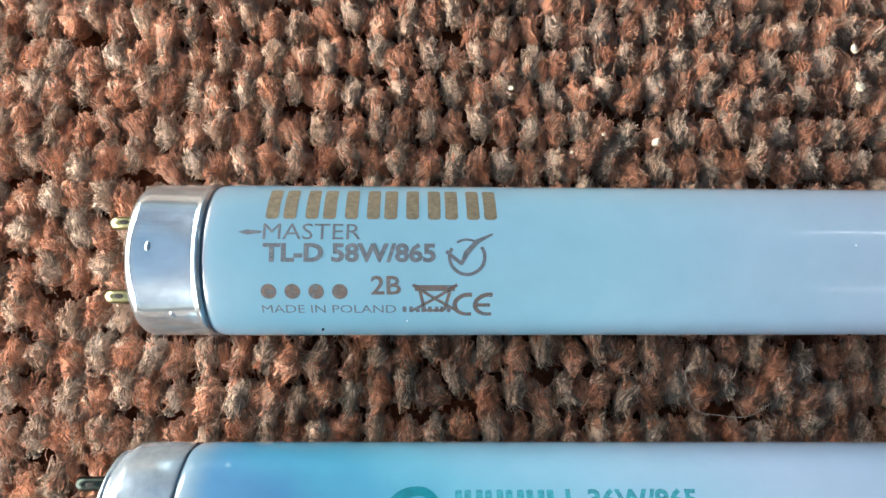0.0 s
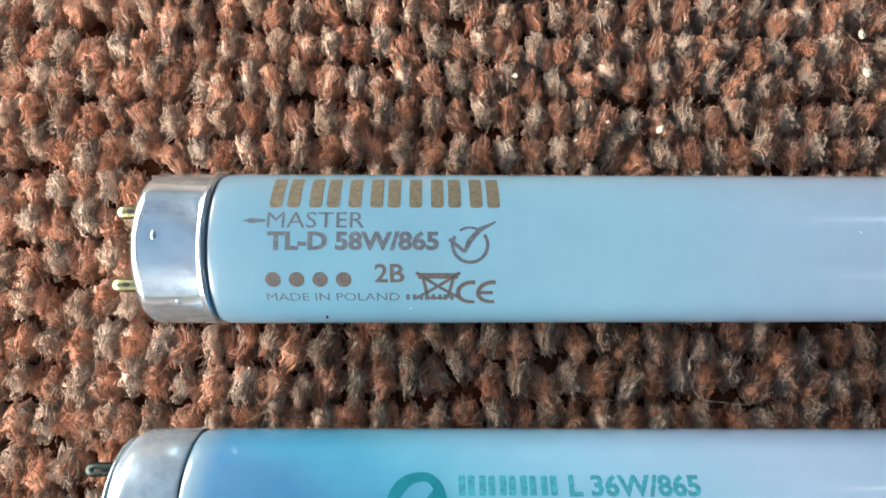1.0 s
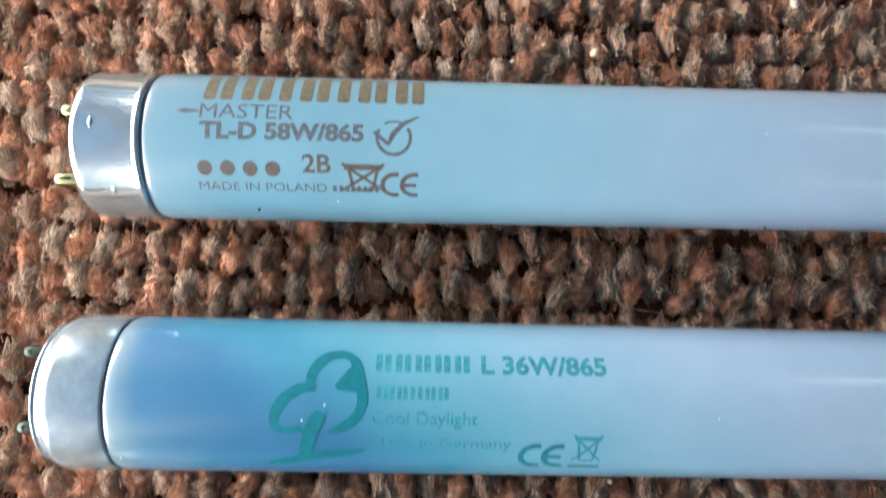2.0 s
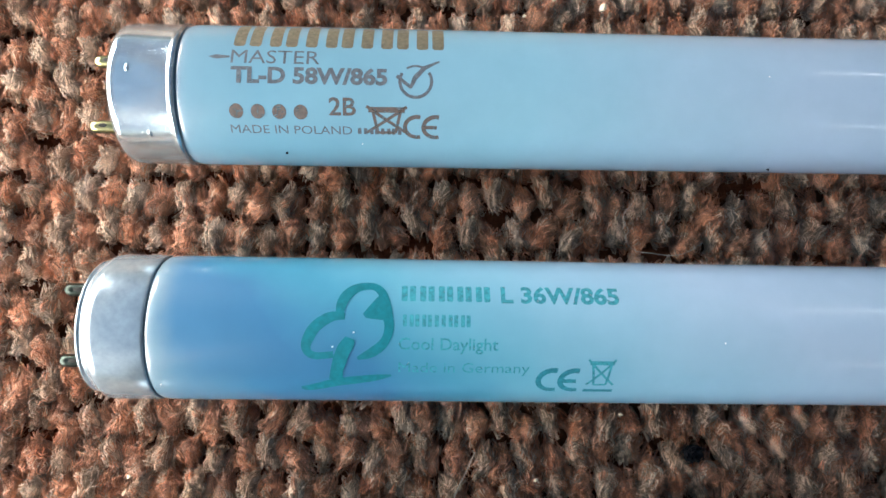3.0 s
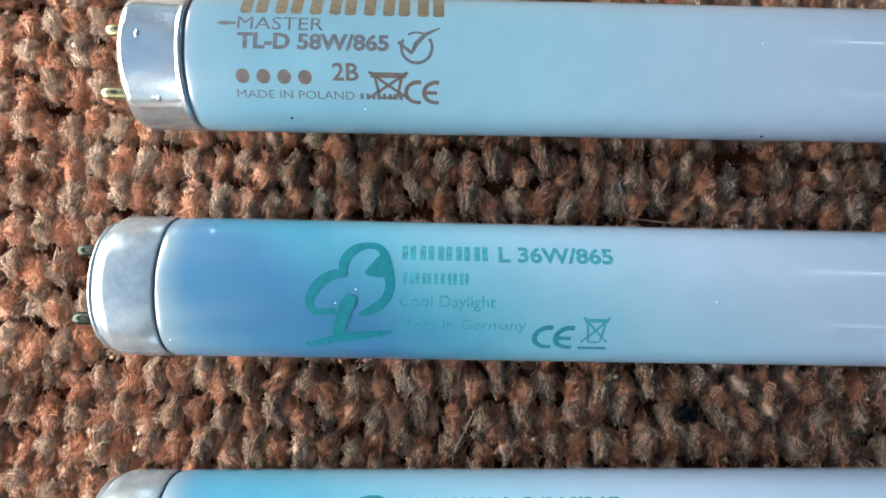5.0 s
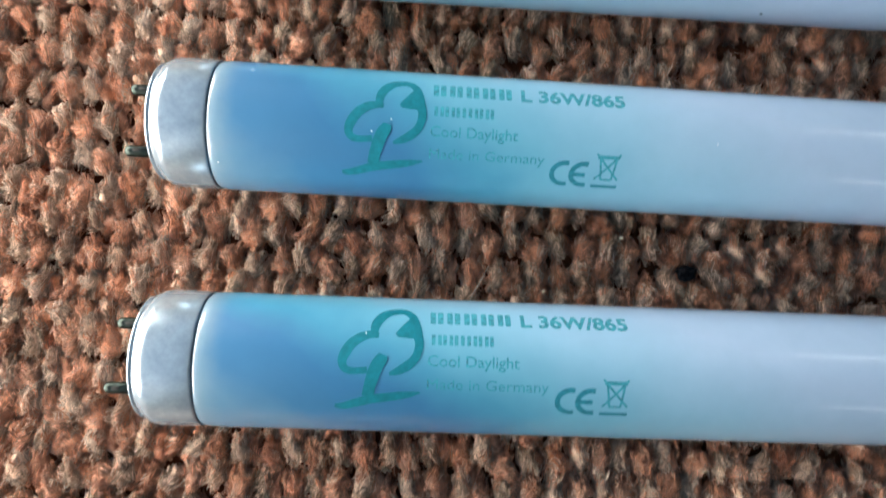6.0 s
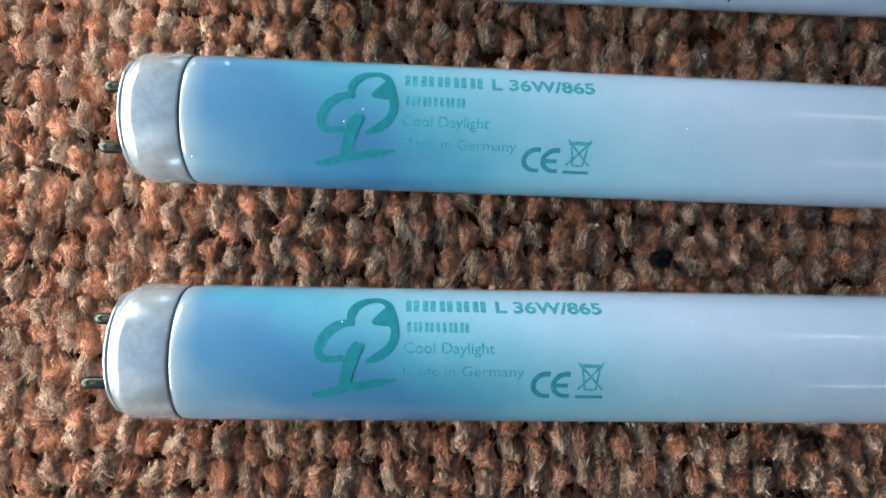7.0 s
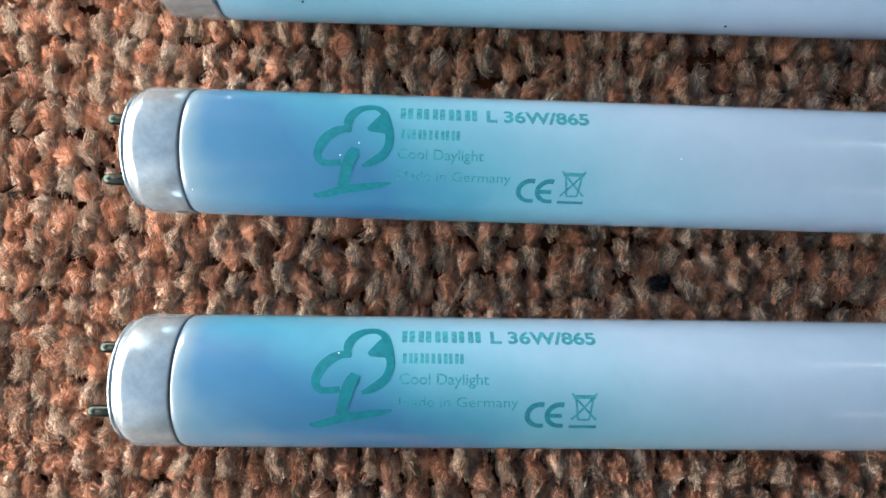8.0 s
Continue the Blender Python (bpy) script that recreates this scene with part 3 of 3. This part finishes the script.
def column(rng, cx, wide, long, deep, top, curls, colour):
    """A bushy loop of yarn: a lumpy core, covered with small curls of three to five parallel strands that bulge and tuck in again."""
    bend_x, waist, phase = rng.uniform(-0.9, 0.9), rng.uniform(0.10, 0.22), rng.uniform(0, 6.28)

    def onto(u, grow):
        """From the unit ball to the loop's shape: two or three lumps along y, slightly zigzag."""
        u = u * grow[..., None]
        y = u[..., 1]
        pinch = 1 + waist * np.sin(y * 4.8 + phase)
        x = u[..., 0] * pinch * wide / 2 + bend_x * np.sin(y * 3.4 + phase)
        return np.stack([cx + x, y * long / 2, top - deep + u[..., 2] * deep * (1 + 0.8 * waist * np.sin(y * 4.8 + phase))], -1)

    el = np.radians([-30, 0, 32, 62])
    az = np.arange(9) * 2 * math.pi / 9
    ball = np.stack([np.cos(el)[:, None] * np.cos(az), np.cos(el)[:, None] * np.sin(az), np.sin(el)[:, None] + 0 * az], -1).reshape(-1, 3)
    ball = np.concatenate([ball, [[0, 0, 1.0]]])
    core = onto(ball, rng.uniform(0.74, 0.88, len(ball)))
    cf = []
    for i in range(3):
        for k in range(9):
            a, b = i * 9 + k, i * 9 + (k + 1) % 9
            cf += [(a, b, b + 9), (a, b + 9, a + 9)]
    cf += [(27 + k, 27 + (k + 1) % 9, 36) for k in range(9)]
    verts, faces, mats, count = [core], [np.array(cf)], [np.full(len(cf), colour)], len(core)
    lay = rng.uniform(0.5, 2.6)
    golden = rng.uniform(0, 6.28)
    for c in range(curls):
        z = 1 - 1.02 * (c + rng.uniform(0, 1)) / curls
        a = golden + 2.4 * c + rng.normal(0, 0.25)
        n = np.array([math.sqrt(max(0, 1 - z * z)) * math.cos(a), math.sqrt(max(0, 1 - z * z)) * math.sin(a), z])
        turn = lay + rng.normal(0, 0.9)
        e1 = np.array([math.cos(turn), math.sin(turn), 0])
        e1 -= n * (e1 @ n)
        e1 /= np.linalg.norm(e1) + 1e-9
        e2 = np.cross(n, e1)
        reach, lift, hook, loose = rng.uniform(0.24, 0.42), rng.uniform(0.14, 0.34), rng.normal(0, 0.25), rng.uniform() < 0.12
        other = colour if rng.uniform() > 0.13 else 1 - colour
        for k in range(int(rng.integers(3, 6))):
            s = np.array([-1.0, 0.05, 1.0]) * rng.uniform(0.75, 1.2) + rng.normal(0, 0.12)
            o = (k - 1.8) * 0.135 + rng.normal(0, 0.03)
            u = n + e1 * (s * reach)[:, None] + e2 * (o + hook * s * s + rng.normal(0, 0.03, 3))[:, None]
            u /= np.linalg.norm(u, axis=1)[:, None]
            grow = 0.86 + lift * (1 - np.minimum(1.1, np.abs(s)) ** 2) * (1.1 - min(1.0, (o / 0.3) ** 2)) + rng.normal(0, 0.025, 3) - 0.10 * (np.abs(s) > 0.8)
            if loose:
                grow[1:] += np.array([0.05, 0.30]) * rng.uniform(0.3, 1.1)
            v, f = strand_tube(onto(u, grow), rng.uniform(0.12, 0.20) * np.array([0.7, 1.0, 0.5]))
            verts.append(v), faces.append(f + count), mats.append(np.full(len(f), other))
            count += len(v)
    return np.concatenate(verts), np.concatenate(faces), np.concatenate(mats)


def stray(rng, cx, cy, top):
    a = rng.uniform(0, 2 * math.pi)
    t = np.linspace(0, 1, 5)
    length, curl = rng.uniform(1.5, 3.6), rng.uniform(-1.2, 1.2)
    p = np.stack([cx + length * t * np.cos(a + curl * t), cy + length * t * np.sin(a + curl * t), top + 0.5 * np.sin(t * 2.6) + rng.uniform(-0.3, 0.1)], 1)
    return strand_tube(p, np.full(5, rng.uniform(0.025, 0.05)))


def tuft_shape(rng):
    """One tuft: a rust loop and a grey-beige loop side by side, and the lower turn of rust yarn between the rows."""
    verts, faces, mats, count = [], [], [], 0

    def add(v, f, m, north=0.0):
        nonlocal count
        verts.append(v + np.array([0, north, 0])), faces.append(f + count), mats.append(m)
        count += len(v)
    add(*column(rng, -2.6, rng.uniform(5.2, 6.4), rng.uniform(8.8, 10.6), rng.uniform(4.2, 5.2), rng.uniform(-1.1, -0.2), 36, 0), rng.uniform(-1.6, 0.4))
    add(*column(rng, 2.4, rng.uniform(4.3, 5.2), rng.uniform(7.8, 9.6), rng.uniform(4.2, 5.2), rng.uniform(-0.7, 0.0), 30, 1), rng.uniform(-0.6, 1.2))
    add(*column(rng, rng.uniform(4.6, 5.6), 4.6, 9.5, 3.4, -2.3, 10, 0))
    for m, cx in ((0, -2.7), (1, 2.5)):
        for _ in range(6):
            v, f = stray(rng, cx + rng.uniform(-2.4, 2.4), rng.uniform(-3, 3), rng.uniform(-0.9, -0.1))
            add(v, f, np.full(len(f), m))
    return np.concatenate(verts), np.concatenate(faces), np.concatenate(mats)


def pile_mesh(name, verts, faces, mats):
    me = bpy.data.meshes.new(name)
    me.vertices.add(len(verts))
    me.vertices.foreach_set("co", (verts * MM).astype(np.float32).ravel())
    me.loops.add(len(faces) * 3)
    me.loops.foreach_set("vertex_index", faces.astype(np.int32).ravel())
    me.polygons.add(len(faces))
    me.polygons.foreach_set("loop_start", np.arange(0, len(faces) * 3, 3, dtype=np.int32))
    me.polygons.foreach_set("material_index", mats.astype(np.int32))
    me.polygons.foreach_set("use_smooth", np.ones(len(faces), dtype=bool))
    me.materials.append(RUST), me.materials.append(GREY)
    me.update(calc_edges=True)
    return me


def tuft_rows():
    """Row heights (y, mm) and the place of a grey loop in each: closer rows towards the south."""
    rows = []
    for j in range(0, 12):
        rows.append((22.0 + 7.6 * j, 49.6 + (5.3 if j % 2 else 0)))
    for j in range(1, 30):
        y = 22.0 - 7.65 * j if j <= 11 else -62.2 - 6.75 * (j - 11)
        rows.append((y, 49.6 + 0.16 * min(j, 11) + (5.3 if j % 2 else 0)))
    return [r for r in rows if Y0 + 3 < r[0] < Y1 - 3]


carpet = carpet_sheet()
rng = np.random.default_rng(7)
shapes = [tuft_shape(rng) for _ in range(14)]
shared = [pile_mesh("tuft", *s) for s in shapes]
rest_v, rest_f, rest_m, rest_n, single = [], [], [], 0, 0
for y, grey_x in tuft_rows():
    period = 10.3 if y < -55 else 10.6
    for i in range(-22, 14):
        x = grey_x - 2.5 + period * i
        if not X0 + 6 < x < X1 - 6:
            continue
        k = int(rng.integers(len(shapes)))
        px, py, pz = x + rng.normal(0, 0.5), y + rng.normal(0, 0.65), rng.uniform(-0.6, 0.1)
        size = rng.uniform(0.93, 1.07)
        place = pose(px * MM, py * MM, pz * MM, rng.normal(0, 7), rng.normal(0, 6), rng.normal(0, 9)) @ Matrix.Diagonal((size, size, 1, 1))
        if -46 < x < 92 and -82 < y < 30 and abs(y) > 7 and single < 300:
            ob = new("tuft", shared[k])
            ob.parent = carpet
            ob.matrix_basis = place
            single += 1
        else:
            v, f, m = shapes[k]
            turn = np.array(place.to_3x3())
            rest_v.append(v @ turn.T + np.array([px, py, pz]))
            rest_f.append(f + rest_n), rest_m.append(m)
            rest_n += len(v)
pile = new("pile", pile_mesh("pile", np.concatenate(rest_v), np.concatenate(rest_f), np.concatenate(rest_m)))
pile.parent = carpet
tagged(pile, kind="stuff")


# ---- small things on the carpet ----
def fibre(name, points, radius, mat, label):
    cu = bpy.data.curves.new(name, "CURVE")
    cu.dimensions, cu.bevel_depth, cu.bevel_resolution, cu.resolution_u = "3D", radius * MM, 1, 8
    sp = cu.splines.new("BEZIER")
    sp.bezier_points.add(len(points) - 1)
    for bp, (x, y, z) in zip(sp.bezier_points, points):
        bp.co = (x * MM, y * MM, z * MM)
        bp.handle_left_type = bp.handle_right_type = "AUTO"
    cu.materials.append(mat)
    return tagged(new(name, cu), label, "fibre")


fibre("hair", [(52.8, -17.3, 1.2), (51.2, -19.4, 1.1), (51.1, -21.2, 0.9), (52.1, -22.8, 0.6), (51.5, -24.4, 0.6), (52.8, -26.6, 0.4), (56.9, -27.6, 0.5), (62.9, -27.8, 0.6), (67.8, -25.4, 0.0)], 0.07, HAIR, "curled pale hair lying on the carpet")
fibre("hair", [(20.1, -67.8, 0.0), (18.2, -71.6, 0.8), (16.5, -74.9, 0.9), (15.7, -77.8, 0.0)], 0.08, HAIR, "short pale hair lying on the carpet")


def chip(name, x, y, z, size, flat, mat, label, category, seed, rough=0.3):
    r = random.Random(seed)
    bm = bmesh.new()
    bmesh.ops.create_icosphere(bm, subdivisions=2, radius=1.0)
    for v in bm.verts:
        v.co *= 1 + r.uniform(-rough, rough)
    bm.transform(pose(x * MM, y * MM, z * MM, r.uniform(-15, 15), r.uniform(-15, 15), r.uniform(0, 180)) @ Matrix.Diagonal((size * MM, size * 0.75 * MM, size * flat * MM, 1)))
    return tagged(part(name, bm, mat, None), label, category)


for k, (x, y, size) in enumerate(((48.1, 26.2, 0.9), (91.7, 38.5, 1.1), (18.9, 37.3, 0.6), (91.3, 47.0, 0.9), (37.4, 27.8, 0.45), (30.8, 23.9, 0.4), (49.6, -60.4, 0.5), (32.3, -73.2, 0.45), (-47.4, -72.4, 0.45))):
    chip("crumb", x, y, 0.0, size, 0.6, CRUMB, "small cream crumb lying in the carpet pile", "crumb", k)


def lint_ball(x, y):
    """A matted black ball with fibres sticking out of it."""
    r = np.random.default_rng(5)
    ball = bmesh.new()
    bmesh.ops.create_icosphere(ball, subdivisions=2, radius=1.0)
    v = np.array([q.co for q in ball.verts]) * r.uniform(0.75, 1.1, (len(ball.verts), 1)) * np.array([2.1, 1.7, 1.3])
    f = np.array([[q.index for q in face.verts] for face in ball.faces])
    ball.free()
    verts, faces, count = [v], [f], len(v)
    for _ in range(70):
        a, el, turn = r.uniform(0, 6.28), r.uniform(-0.2, 1.4), r.uniform(-1.2, 1.2)
        t = np.linspace(0.0, 1.0, 4)
        n = np.stack([np.cos(a + turn * t) * math.cos(el), np.sin(a + turn * t) * math.cos(el), math.sin(el) + 0.2 * t], 1)
        v, f = strand_tube(n * (0.9 + r.uniform(0.1, 0.6) * t)[:, None] * np.array([2.1, 1.7, 1.3]), np.array([0.10, 0.09, 0.08, 0.04]))
        verts.append(v), faces.append(f + count)
        count += len(v)
    me = bpy.data.meshes.new("black_lint")
    me.from_pydata((np.concatenate(verts) * MM).tolist(), [], np.concatenate(faces).tolist())
    me.materials.append(LINT)
    ob = new("black_lint", me)
    ob.matrix_world = pose(x * MM, y * MM, 0.0006)
    return tagged(ob, "small black fluff ball caught in the carpet", "lint")


lint_ball(63.8, -68.0)


# white specks on the glass, for dust and painted glints: along the tube and round it (mm, degrees)
for k, (x, phi, axis_y) in enumerate(((-1.7, 56.8, 0.0), (-2.0, 3.1, -43.6), (-5.5, 13.7, -43.6), (-34.3, 48.8, -43.4), (-4.5, -26.4, -89.7), (60.0, 8.0, -44.0), (70.0, -4.0, 0.0))):
    a = radians(phi)
    chip("dust_speck", x, axis_y - 12.95 * math.sin(a), 13.0 + 12.95 * math.cos(a), 0.15, 0.6, DUST_GLINT, "tiny white speck on the glass tube, for dust and painted glints", "dust", 80 + k)
for k, (x, phi) in enumerate(((-15.5, 68.4), (75.0, 84.0))):
    a = radians(phi)
    chip("dirt_speck", x, -12.95 * math.sin(a), 13.0 + 12.95 * math.cos(a), 0.28, 0.6, LINT, "tiny dark dirt speck stuck on the glass tube", "dirt", 90 + k)
